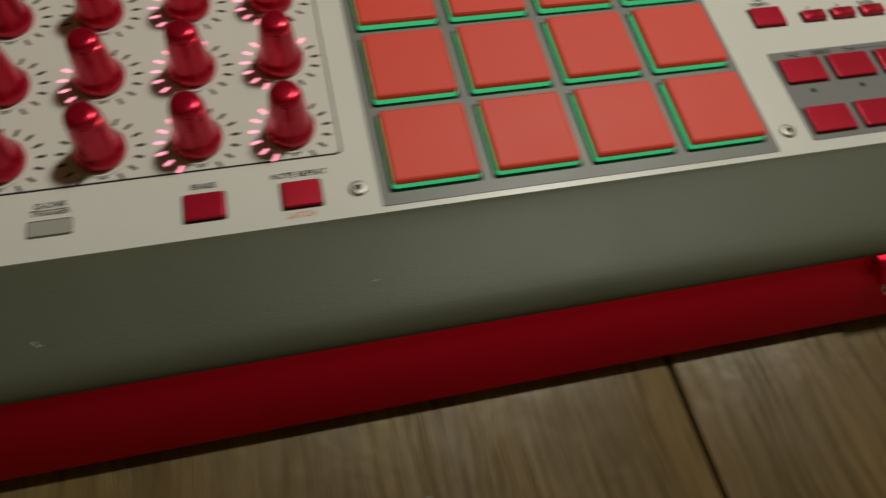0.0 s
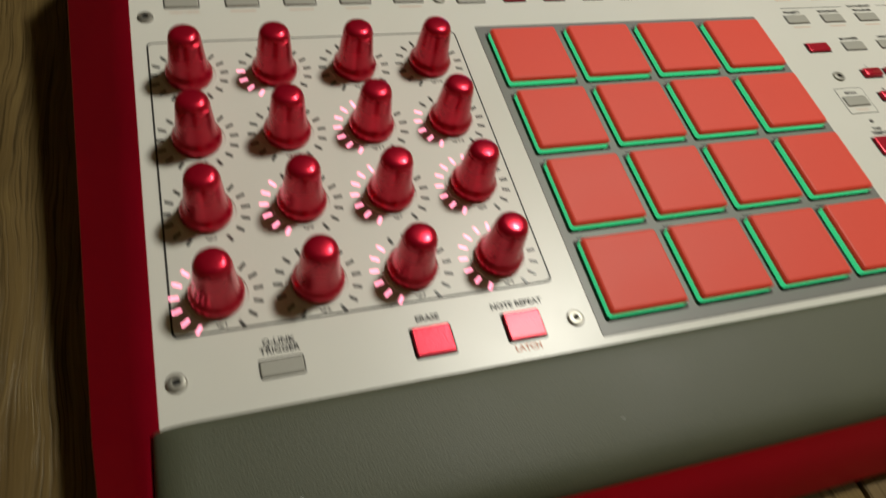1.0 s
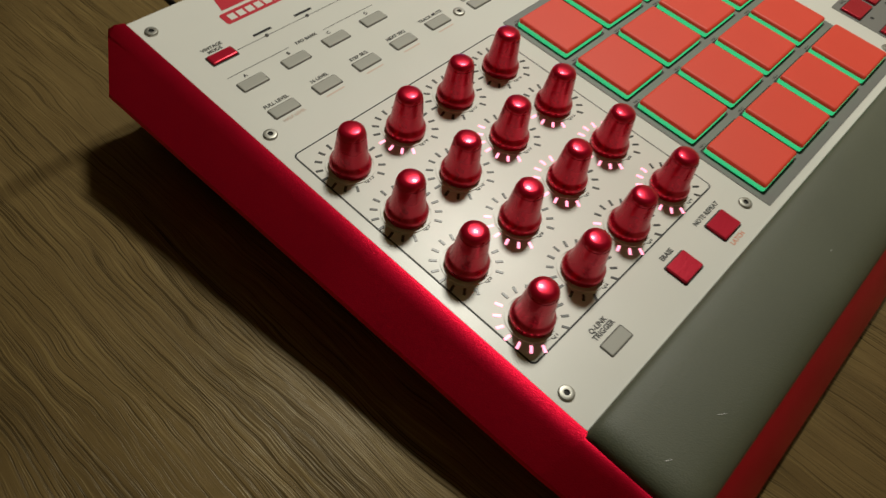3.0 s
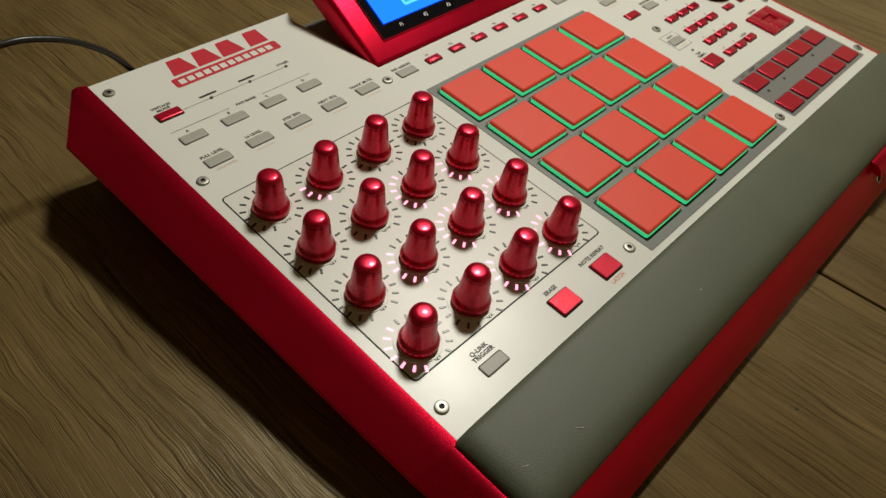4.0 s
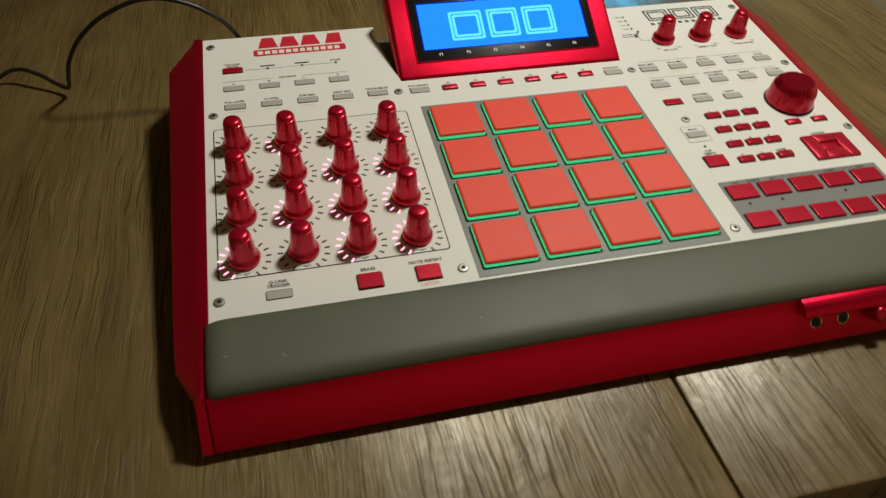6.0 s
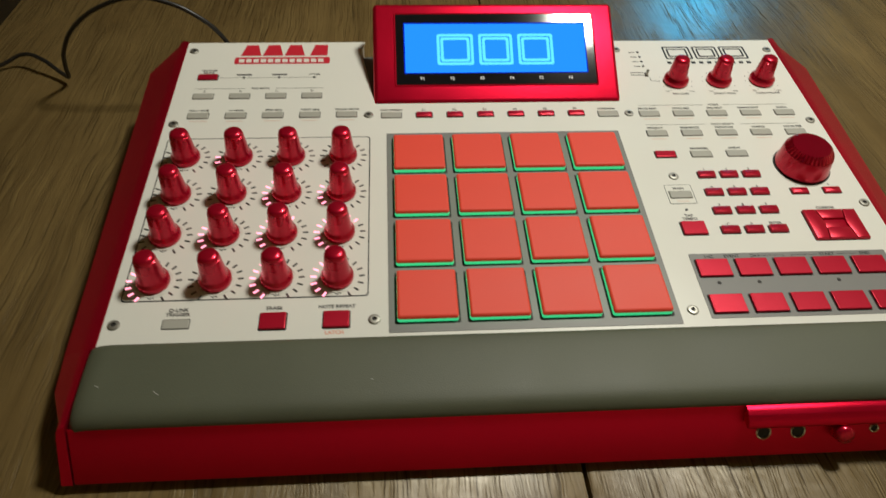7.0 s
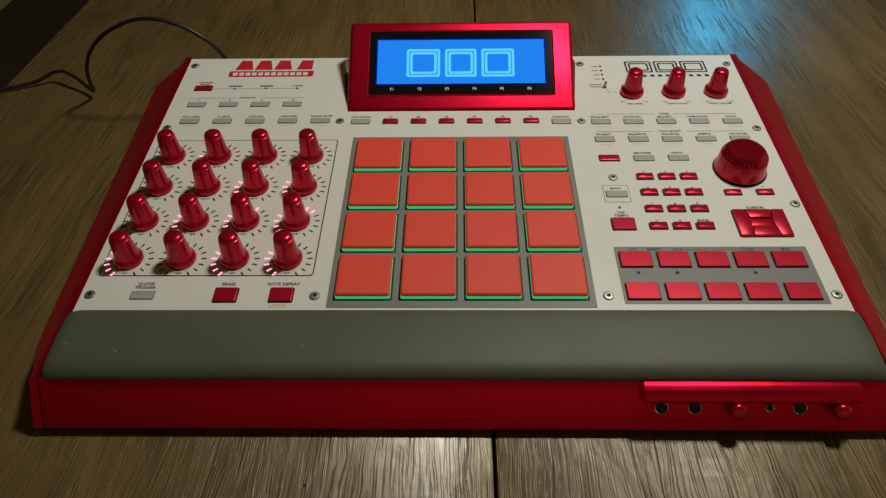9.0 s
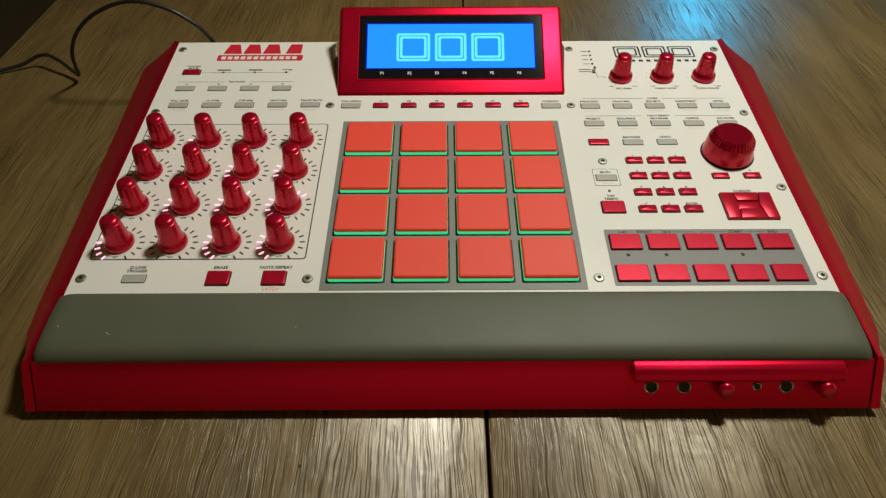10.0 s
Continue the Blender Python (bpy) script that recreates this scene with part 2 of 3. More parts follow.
def lathe(profile, seg=32, bm=None, slot=0):
    """Turned round z; profile of (radius, height)."""
    bm = bm or bmesh.new()
    rings = []
    for r, z in profile:
        if r < 1e-6:
            rings.append([bm.verts.new((0, 0, z * 0.001))])
        else:
            rings.append([bm.verts.new((r * 0.001 * math.cos(2 * math.pi * i / seg), r * 0.001 * math.sin(2 * math.pi * i / seg), z * 0.001)) for i in range(seg)])
    for a, b in zip(rings, rings[1:]):
        for i in range(seg):
            j = (i + 1) % seg
            if len(a) == 1 and len(b) == 1:
                continue
            if len(b) == 1:
                f = bm.faces.new((a[i], a[j], b[0]))
            elif len(a) == 1:
                f = bm.faces.new((a[0], b[j], b[i]))
            else:
                f = bm.faces.new((a[i], a[j], b[j], b[i]))
            f.material_index = slot
    return bm


def extruded(profile, x0, x1, bevel=0.0):
    """A side view of (y, z) corners, carried along x."""
    bm = bmesh.new()
    a = [bm.verts.new((x0 * 0.001, y * 0.001, z * 0.001)) for y, z in profile]
    b = [bm.verts.new((x1 * 0.001, y * 0.001, z * 0.001)) for y, z in profile]
    bm.faces.new(a)
    bm.faces.new(b[::-1])
    n = len(profile)
    for i in range(n):
        bm.faces.new((a[i], a[(i + 1) % n], b[(i + 1) % n], b[i]))
    if bevel:
        bmesh.ops.bevel(bm, geom=list(bm.edges), offset=bevel * 0.001, segments=3, affect="EDGES", profile=0.5)
    return bm


def print_text(words, x, y, size, mat, parent, z=0.12, squeeze=1.0, turn=0.0):
    """Printed words, centred at x, y; size is the height of a capital in millimetres."""
    cu = bpy.data.curves.new("lettering", "FONT")
    cu.body, cu.align_x, cu.align_y, cu.size = words, "CENTER", "CENTER", size * 0.001 / 0.69
    cu.resolution_u, cu.offset = 2, size * 0.000035
    tmp = bpy.data.objects.new("lettering_tmp", cu)
    scene.collection.objects.link(tmp)
    me = bpy.data.meshes.new_from_object(tmp)
    bpy.data.objects.remove(tmp)
    me.name = "lettering"
    me.materials.clear()
    me.materials.append(mat)
    ob = place("lettering", me, parent, (x - 205, y, z), "", turn)
    ob.scale = (squeeze, 1, 1)
    return ob


def bar(x0, x1, y0, y1, mat, parent, name="print_mark", z=0.10, h=0.03):
    return part(name, box(x0 - 205, x1 - 205, y0, y1, z - h, z), mat, parent, smooth=0)

# ---- the room ----
def room():
    z0, z1 = -0.745, 1.65
    x0, x1, y0, y1 = -1.7, 1.15, -0.95, 3.0
    b = lambda a: box(*[v * 1000 for v in a])
    tagged(part("floor", b((x0 - 0.1, x1 + 0.1, y0 - 0.1, y1 + 0.1, z0 - 0.1, z0)), M["floor"], None, smooth=0), "dark brown floor under the table", "floor", kind="structure")
    tagged(part("ceiling", b((x0 - 0.1, x1 + 0.1, y0 - 0.1, y1 + 0.1, z1, z1 + 0.1)), M["wall"], None, smooth=0), "plain beige ceiling", "ceiling", kind="structure")
    # south and west walls are unseen, added close by to bounce lamplight back
    for nm, a in (("wall_east", (x1, x1 + 0.1, y0, y1, z0, z1)), ("bounce_wall_west", (x0 - 0.1, x0, y0, y1, z0, z1)),
                  ("wall_north", (x0, x1, y1, y1 + 0.1, z0, z1)), ("bounce_wall_south", (x0, x1, y0 - 0.1, y0, z0, z1))):
        tagged(part(nm, b(a), M["wall"], None, smooth=0), "plain beige painted wall", "wall", kind="structure")


room()


# ---- the table ----
def wooden_table():
    top = new("wooden_table")
    top.location.z = 0.005
    tagged(top, "weathered grey-brown wooden table with two wide planks", "table")
    y0, y1 = -143, 1000
    for i, (a, b) in enumerate(((-208, 221.6), (223.0, 643))):
        bm = box(a - 205, b - 205, y0, y1, -38, 0, 1.6, 2)
        part("plank", bm, wood_material("weathered_wood", 3.1 * i), top)
    dent = lathe([(0.9, 0.05), (0.6, 0.09), (0.3, 0.06), (0, 0.05)], 14)
    place("nail_hole", mesh_of("nail_hole", dent, M["black"]), top, (130.5 - 205, -96, 0.0))
    part("apron", box(-180 - 205, 600 - 205, y0 + 25, y1 - 25, -110, -38.5, 1), M["floor"], top, "dark wooden apron")
    for x in (-190, 610):
        for y in (y0 + 30, y1 - 30):
            part("leg", box(x - 30 - 205, x + 30 - 205, y - 5, y + 55 if y < 0 else y + 5, -749, -110.5, 2), M["floor"], top)


wooden_table()

# ---- the music machine ----
machine = new("drum_machine")
machine.matrix_world = MACHINE
tagged(machine, "red and cream electronic drum machine with pads and knobs", "drum machine")


def body():
    prof = [(-54.3, -0.9), (-69.5, -22.9), (-66, -25.0), (232, -50.5), (241, -46), (241, -12), (166, -12), (164, -1.7), (-12.5, -1.7), (-13.5, -9.6), (-52.4, -9.6), (-53.2, -2.0)]
    bm = extruded(prof, -212.5, 212.5, 0.35)
    bm.normal_update()
    for f in bm.faces:
        if abs(f.normal.x) > 0.9:
            f.material_index = 1
    part("body", bm, [M["red_paint"], M["black"]], machine, "red painted metal body with black sides")
    for x in (25, 385):
        for y in (-40, 205):
            zt = -27.6 - 0.09 * y
            foot = lathe([(0, -6.6), (7, -6.6), (8, -4), (8, 6), (0, 6)], 20)
            place("rubber_foot", mesh_of("rubber_foot", foot, M["black"]), machine, (x - 205, y, zt))


def side_panel(sign):
    """One long bevelled cheek: its ridge stands out half way down, and runs in to a narrow end at the front."""
    edge = 210.5
    S = [
        [(2.6, -54.0, 1.0), (4.2, -54.3, 1.1), (5.6, -54.8, 0.3), (6.4, -55.6, -1.6), (7.0, -57.0, -4.6), (7.6, -69.7, -23.0), (2.6, -69.7, -23.0)],
        [(2.6, -49.5, 0.8), (4.3, -49.5, 0.7), (6.2, -49.5, -0.6), (8.8, -49.2, -7.0), (9.0, -49.6, -9.0), (7.0, -63.0, -23.6), (2.6, -63.0, -23.6)],
        [(2.6, -32.0, 0.4), (4.5, -32.0, 0.0), (7.2, -31.6, -1.8), (17.0, -30.0, -9.6), (17.5, -30.4, -11.4), (6.4, -42.0, -25.2), (2.6, -42.0, -25.2)],
        [(2.4, -14.0, 0.1), (4.8, -14.0, -0.3), (7.8, -14.0, -2.0), (18.2, -12.0, -10.0), (18.8, -12.0, -11.8), (6.4, -20.0, -28.6), (0, -20.0, -28.6)],
        [(0, -12.9, 0.1), (4.0, -12.9, -0.4), (7.8, -12.9, -2.1), (18.4, -9, -10.0), (19.0, -9, -11.8), (6.5, -16, -29), (0, -16, -29)],
        [(0, 226, 0.1), (4.0, 226, -0.4), (7.8, 225, -2.2), (24.6, 221, -9.8), (25.2, 221, -11.6), (11.0, 214, -45), (0, 214, -45)],
        [(0, 244.0, 0.1), (3.8, 246.0, -0.3), (6.4, 247.2, -2.0), (7.4, 246.8, -4.4), (7.4, 246.4, -6.0), (3.0, 240, -45), (0, 240, -45)],
    ]
    bm = bmesh.new()
    rows = [[bm.verts.new((sign * (edge + d) * 0.001, y * 0.001, z * 0.001)) for d, y, z in s] for s in S]
    n = len(S[0])
    for a, b in zip(rows, rows[1:]):
        for i in range(n):
            bm.faces.new((a[i], a[(i + 1) % n], b[(i + 1) % n], b[i]))
    bm.faces.new(rows[0])
    bm.faces.new(rows[-1][::-1])
    part("side_panel", bm, M["red_paint"], machine, "bright red bevelled side panel", 28)


def top_panel():
    pts = [(-210.5, -13), (210.5, -13), (210.5, 243), (88, 243), (90, 234), (82.6, 171), (-79.8, 171), (-90, 234), (-87, 243), (-210.5, 243)]
    part("top_panel", prism(pts, -1.6, 0, bevel=0.25), M["cream"], machine, "cream painted metal top panel", 0)
    for s in (1, -1):
        w = prism([(s * 82.4, 171), (s * 90, 234), (s * 88, 243), (s * 91, 243), (s * 93, 234), (s * 85.4, 171)], -12, -1.7)
        part("slot_wall", w, M["cream"], machine)
    part("slot_floor", box(-92, 92, 166, 241, -11.9, -11.2), M["grey_plate"], machine)


def palm_rest():
    prof = [(-13.1, -6), (-13.1, 2.2), (-13.4, 3.3), (-14.3, 4.1), (-16.4, 4.7), (-22, 5.2), (-30, 5.5), (-38, 5.5), (-44, 5.3), (-47.6, 4.9), (-50.0, 4.3), (-52.0, 3.3), (-53.5, 2.0), (-54.5, 0.7), (-55.0, -0.4), (-54.7, -1.2), (-53.8, -1.8)]
    ends = [(212.9, 9.0), (212.7, 6.4), (212.1, 4.4), (211.0, 2.8), (209.4, 1.6), (207.2, 0.75), (204.6, 0.25), (200.5, 0.0)]
    across = [(-x, d) for x, d in ends] + [(0, 0)] + [(x, d) for x, d in reversed(ends)]
    bm = bmesh.new()
    rows = [[bm.verts.new((x * 0.001, y * 0.001, max(z - d, -6) * 0.001)) for y, z in prof] for x, d in across]
    for p, q in zip(rows, rows[1:]):
        for i in range(len(prof) - 1):
            bm.faces.new((p[i], p[i + 1], q[i + 1], q[i]))
    part("palm_rest", bm, M["rubber"], machine, "dark grey rubber palm rest", 75)


body()
side_panel(-1)
side_panel(1)
top_panel()
palm_rest()


# -- knob field
KX = [13.7 + 30.9 * i for i in range(4)]
KY = [26.3 + 31.3 * i for i in range(4)]


def knob_mesh(top=5.35, flare=8.4, high=21.0):
    p = [(0, 0.2), (flare - 0.3, 0.2), (flare, 0.8), (flare, 2.6), (flare - 0.25, 3.6), (flare - 0.9, 4.3), (top + 1.75, 4.9), (top + 1.5, 5.6),
         (top + 1.15, high * 0.45), (top + 0.45, high * 0.76), (top + 0.22, high * 0.86), (top + 0.02, high * 0.865), (top, high * 0.90), (top - 0.35, high * 0.945), (top - 1.2, high * 0.98), (top * 0.5, high * 0.996), (0, high)]
    return mesh_of("knob", lathe(p, 40), M["red_knob"], 48)


def knob_field():
    plate = part("control_plate", prism(rounded(-0.3 - 205, 122.5 - 205, 13.8, 138.5, 2.2), -0.4, 0.14), M["ink"], machine, "thin dark outline round a silver knob plate", 0)
    part("plate_face", prism(rounded(0.35 - 205, 121.85 - 205, 14.45, 137.85, 1.8), 0.0, 0.2), M["silver"], plate, "satin silver plate", 0)
    kn = knob_mesh()
    off = mesh_of("led_segment", box(-0.55, 0.55, 11.0, 14.0, 0, 0.34, 0.12, 1), M["led_off"])
    lit = mesh_of("led_segment", box(-0.55, 0.55, 11.0, 14.0, 0, 0.34, 0.12, 1), M["led_on"])
    collar = mesh_of("collar", lathe([(10.0, 0.2), (10.0, 0.5), (9.3, 0.5), (9.3, 0.2)], 32), M["silver"])
    lit_counts = [7, 0, 6, 8, 0, 6, 9, 10, 0, 0, 7, 5, 0, 4, 0, 0]
    k = 0
    for j, y in enumerate(KY):
        for i, x in enumerate(KX):
            place("knob", kn, machine, (x - 205, y, 0))
            place("collar", collar, plate, (x - 205, y, 0))
            for s in range(15):
                a = 150 - s * 300 / 14
                on = s < lit_counts[k]
                place("led_segment", lit if on else off, plate, (x - 205, y, 0.05), "", a)
            print_text(f"Q{k + 1}", x + 0.5, y - 10.0, 1.9, M["ink"], plate, 0.24)
            k += 1


knob_field()


# -- pads
def pads():
    frame_ = part("pad_frame", prism(rounded(132.5 - 205, 279.4 - 205, -9.2, 140.9, 0.6), -0.3, 0.25), M["grey_plate"], machine, "mid-grey plate round the pads", 0)
    cap = bmesh.new()
    prism(rounded(-15.1, 15.1, -15.1, 15.1, 1.2), 2.3, 4.3, cap, 0.9)
    for v in cap.verts:
        if v.co.z > 0.0035:
            v.co.x *= 0.985
            v.co.y *= 0.985
    cap_me = mesh_of("cap", cap, M["pad"], 22)
    sk_me = mesh_of("glow_skirt", prism(rounded(-15.2, 15.2, -15.2, 15.2, 1.2), 0.1, 2.29), M["green"], 0)
    well_me = mesh_of("pad_well", prism(rounded(-16.3, 16.3, -16.3, 16.3, 1.0), 0.0, 0.32), M["gap"], 0)
    n = 1
    for j in range(4):
        for i in range(4):
            x, y = 205.9 + 36 * (i - 1.5) - 205, 65.9 + 36 * (j - 1.5)
            p = place("pad", sk_me, machine, (x, y, 0.25), "red rubber pad lit green round its edge")
            place("cap", cap_me, p, (0, 0, 0), "red rubber cap")
            place("pad_well", well_me, p, (0, 0, -0.2))
            print_text(f"PAD {n}", x + 205 - 12.0, y + 17.2, 1.1, M["ink"], frame_, 0.3)
            n += 1


pads()


# -- buttons
def button_mesh(w, h, mat, high=1.5, soft=0.35):
    grey = mat == M["grey_button"]
    g = 0.4 if grey else 0.6
    bm = bmesh.new()
    prism(rounded(-w / 2 - g, w / 2 + g, -h / 2 - g, h / 2 + g, 0.8, 2), -0.3, 0.12, bm)
    for f in bm.faces:
        f.material_index = 1
    done = set(bm.faces)
    prism(rounded(-w / 2, w / 2, -h / 2, h / 2, 0.6, 3), 0.0, high, bm, soft)
    for f in bm.faces:
        if f not in done:
            f.material_index = 0
    return mesh_of("button", bm, [mat, M["soft_gap"] if grey else M["gap"]], 40 if soft > 0.65 else 22)


B_GREY = button_mesh(12.8, 5.6, M["grey_button"], 0.7, 0.5)
B_RED = button_mesh(12.6, 5.6, M["red_button"], 1.2, 0.6)
B_F = button_mesh(10.0, 4.6, M["red_button"], 1.5, 0.7)
B_NUM = button_mesh(10.2, 5.0, M["red_button"], 2.0, 0.8)
B_BIG = button_mesh(12.6, 9.6, M["red_button"])
B_TAP = button_mesh(13.6, 9.6, M["red_button"])
B_Q = button_mesh(12.6, 5.4, M["grey_button"], 0.5)
B_TR = button_mesh(17.6, 11.6, M["red_button"], 1.4)
LED_DOT = mesh_of("indicator_led", lathe([(0.9, 0), (0.9, 0.4), (0, 0.6)], 12), M["led_off"])

LED_HOLE = mesh_of("indicator_led", lathe([(1.1, 0), (1.1, 0.2), (0, 0.22)], 12), M["gap"])


def button(me, x, y, words="", size=1.75, up=0.0, ink="ink", parent=None):
    place("button", me, machine, (x - 205, y, 0))
    if words:
        rows = words.split("|")
        for r, wds in enumerate(rows):
            h = {id(B_BIG): 6.2, id(B_TAP): 5.6, id(B_Q): 3.4}.get(id(me), 3.3)
            print_text(wds, x, y + h + 1.9 + (len(rows) - 1 - r) * (size + 0.7) + up, size, M[ink], machine)


def rule(x0, x1, y):
    bar(x0, x1, y - 0.13, y + 0.13, M["ink"], machine, "printed_line")


def left_buttons():
    X = [14.0, 37.3, 60.6, 83.9, 107.2]
    button(B_RED, X[0], 201.5, "VINTAGE|MODE")
    rule(21.5, 86, 201)
    for x, w in ((37.6, None), (61, None), (84.4, "OTHER")):
        place("indicator_led", LED_DOT, machine, (x - 205, 201, 0))
        if w:
            print_text(w, x, 204.3, 1.6, M["ink"], machine)
        else:
            bar(x - 5, x + 5, 203.6, 205.0, M["ink"], machine)
    for x, w in zip(X, "ABCD"):
        button(B_GREY, x, 180.8, w)
    rule(7, 40, 189.0)
    rule(60, 91, 189.0)
    print_text("PAD BANK", 50, 189.0, 1.7, M["ink"], machine)
    for x, w in zip(X, ("FULL LEVEL", "16 LEVEL", "STEP SEQ", "NEXT SEQ", "TRACK MUTE")):
        button(B_GREY, x, 160.6, w)
    print_text("HALF LEVEL", X[0] + 1, 155.2, 1.5, M["faint_ink"], machine)
    for x in X[1:]:
        bar(x - 5, x + 5, 154.7, 155.5, M["faint_ink"], machine)
    button(B_GREY, 135.8, 159.2, "PAD ASSIGN")
    button(B_GREY, 276.6, 158.2, "WINDOW")
    for i in range(6):
        button(B_F, 156.8 + 19.78 * i, 159.0, f"F{i + 1}")
    button(B_Q, 29.4, -0.4, "Q-LINK|TRIGGER", 2.0, 0.4)
    button(B_BIG, 75.9, -0.4, "ERASE", 2.0)
    button(B_BIG, 106.8, -0.4, "NOTE REPEAT", 2.0)
    print_text("LATCH", 106.0, -8.0, 2.0, M["orange_ink"], machine)


def right_buttons():
    X = [304.0, 326.7, 349.4, 372.2, 395.2]
    for x, w in zip(X, ("PROG EDIT", "PROG MIX", "SEQ EDIT", "SAMPLE EDIT", "SONG")):
        button(B_GREY, x, 157.7, w)
    rule(299, 343, 166.4)
    rule(356, 400, 166.4)
    print_text("MODE", 349.5, 166.4, 1.7, M["ink"], machine)
    for x, w in zip(X, ("PROJECT", "SEQUENCE", "PROGRAM", "SAMPLE", "NO FILTER")):
        button(B_GREY, x, 137.8, w)
    rule(299, 338, 146.2)
    rule(361, 400, 146.2)
    print_text("DATA SELECT", 349.5, 146.2, 1.7, M["ink"], machine)
    for x in X:
        for y in (152.2, 132.3):
            bar(x - 5, x + 5, y - 0.4, y + 0.4, M["faint_ink"], machine)
    button(B_RED, X[0], 117.4)
    button(B_GREY, X[1], 117.4, "BROWSER")
    button(B_GREY, X[2], 117.6, "UNDO")
    names = ["1", "2", "3", "4", "5", "6", "7", "8", "9", "-/*", "0", "ENTER"]
    for i, w in enumerate(names):
        button(B_NUM, 324.0 + 13.85 * (i % 3), 98.4 - 15.05 * (i // 3), w, 1.7, -0.4)
    button(B_F, 375.9, 83.2, "-", 1.7)
    button(B_F, 395.8, 83.4, "+", 1.7)
    box_ = part("button_outline", prism(rounded(295.5 - 205, 311.6 - 205, 74.6, 90.4, 0.6), -0.3, 0.08), M["ink"], machine, "thin printed square outline", 0)
    part("inner_face", prism(rounded(295.8 - 205, 311.3 - 205, 74.9, 90.1, 0.5), -0.2, 0.11), M["cream"], box_, "", 0)
    button(B_GREY, 303.5, 82.0, "MAIN", 1.9)
    print_text("TRACK", 303.5, 76.7, 1.6, M["faint_ink"], machine)
    place("indicator_led", LED_DOT, machine, (303.5 - 205, 69.7, 0))
    button(B_TAP, 303.5, 55.0, "TAP|TEMPO", 1.9)
    print_text("CURSOR", 385.5, 69.2, 1.9, M["ink"], machine)


def transport():
    pl = part("transport_plate", prism(rounded(294.6 - 205, 405 - 205, -6.6, 36.2, 0.8), -0.3, 0.2), M["grey_plate"], machine, "mid-grey plate round ten red buttons", 0)
    for i in range(5):
        x = 305.6 + 21.7 * i
        place("button", B_TR, machine, (x - 205, 25.8, 0.15))
        place("button", B_TR, machine, (x - 205, 2.0, 0.15))
        if i in (0, 1, 3):
            place("indicator_led", LED_HOLE, pl, (x - 205, 16.0, 0.15))
    print_text("EVENT", 318, 34.0, 2.0, M["ink"], pl, 0.28)
    print_text("START", 371.5, 34.0, 2.0, M["ink"], pl, 0.28)
    print_text("END", 393, 34.0, 2.0, M["ink"], pl, 0.28)
    for a, b in ((332, 347), (351.5, 366), (377, 389)):
        bar(a, b, 33.9, 34.15, M["ink"], pl, "printed_line", 0.28)
    for x in (347.0, 351.5):
        bar(x - 0.13, x + 0.13, 31.6, 34.15, M["ink"], pl, "printed_line", 0.28)
    # a stop bar and an open chevron on each side of EVENT
    for x, way in ((303.2, -1), (333.0, 1)):
        bar(x - 0.2, x + 0.2, 32.8, 35.2, M["ink"], pl, "printed_line", 0.28)
        for up in (1, -1):
            tip, tail = (x - 205 - 0.3 * way, 34.0), (x - 205 - 4.6 * way, 34.0 + 1.2 * up)
            stroke = prism([tip, tail, (tail[0], tail[1] - 0.5 * up), (tip[0] - 1.4 * way, tip[1])][::up * way], 0.22, 0.28)
            part("printed_arrow", stroke, M["ink"], pl, "", 0)


left_buttons()
right_buttons()
transport()


# -- right-hand controls
def data_dial():
    bm = lathe([(0, 0.5), (15.9, 0.5), (16.2, 1.2), (16.0, 2.2), (15.4, 6.0), (14.8, 11.2), (14.4, 12.6)], 72)
    d = place("data_dial", mesh_of("data_dial", bm, M["red_knob"], 50), machine, (385.8 - 205, 105.2, 0), "large red metal data dial")
    cap = bmesh.new()
    lo, hi, inn = [], [], []
    n = 36
    for i in range(n * 4):
        a = 2 * math.pi * i / (n * 4)
        c, s_ = math.cos(a) * 0.001, math.sin(a) * 0.001
        dip = 0.75 if i % 4 == 3 else 0.0
        lo.append(cap.verts.new(((14.4 - 0.4 * dip) * c, (14.4 - 0.4 * dip) * s_, 0.0126)))
        hi.append(cap.verts.new(((12.6 - dip) * c, (12.6 - dip) * s_, 0.0153 - 0.0006 * dip)))
        inn.append(cap.verts.new((11.0 * c, 11.0 * s_, 0.0166)))
    for p, q in ((lo, hi), (hi, inn)):
        for i in range(n * 4):
            j = (i + 1) % (n * 4)
            cap.faces.new((p[i], p[j], q[j], q[i]))
    cap.faces.new(inn)
    part("notched_cap", cap, M["red_metal"], d, "notched bevel and flat top", 14)
    part("shadow_gap", lathe([(17.0, 0.0), (17.0, 0.35), (15.3, 0.4)], 48), M["gap"], d)


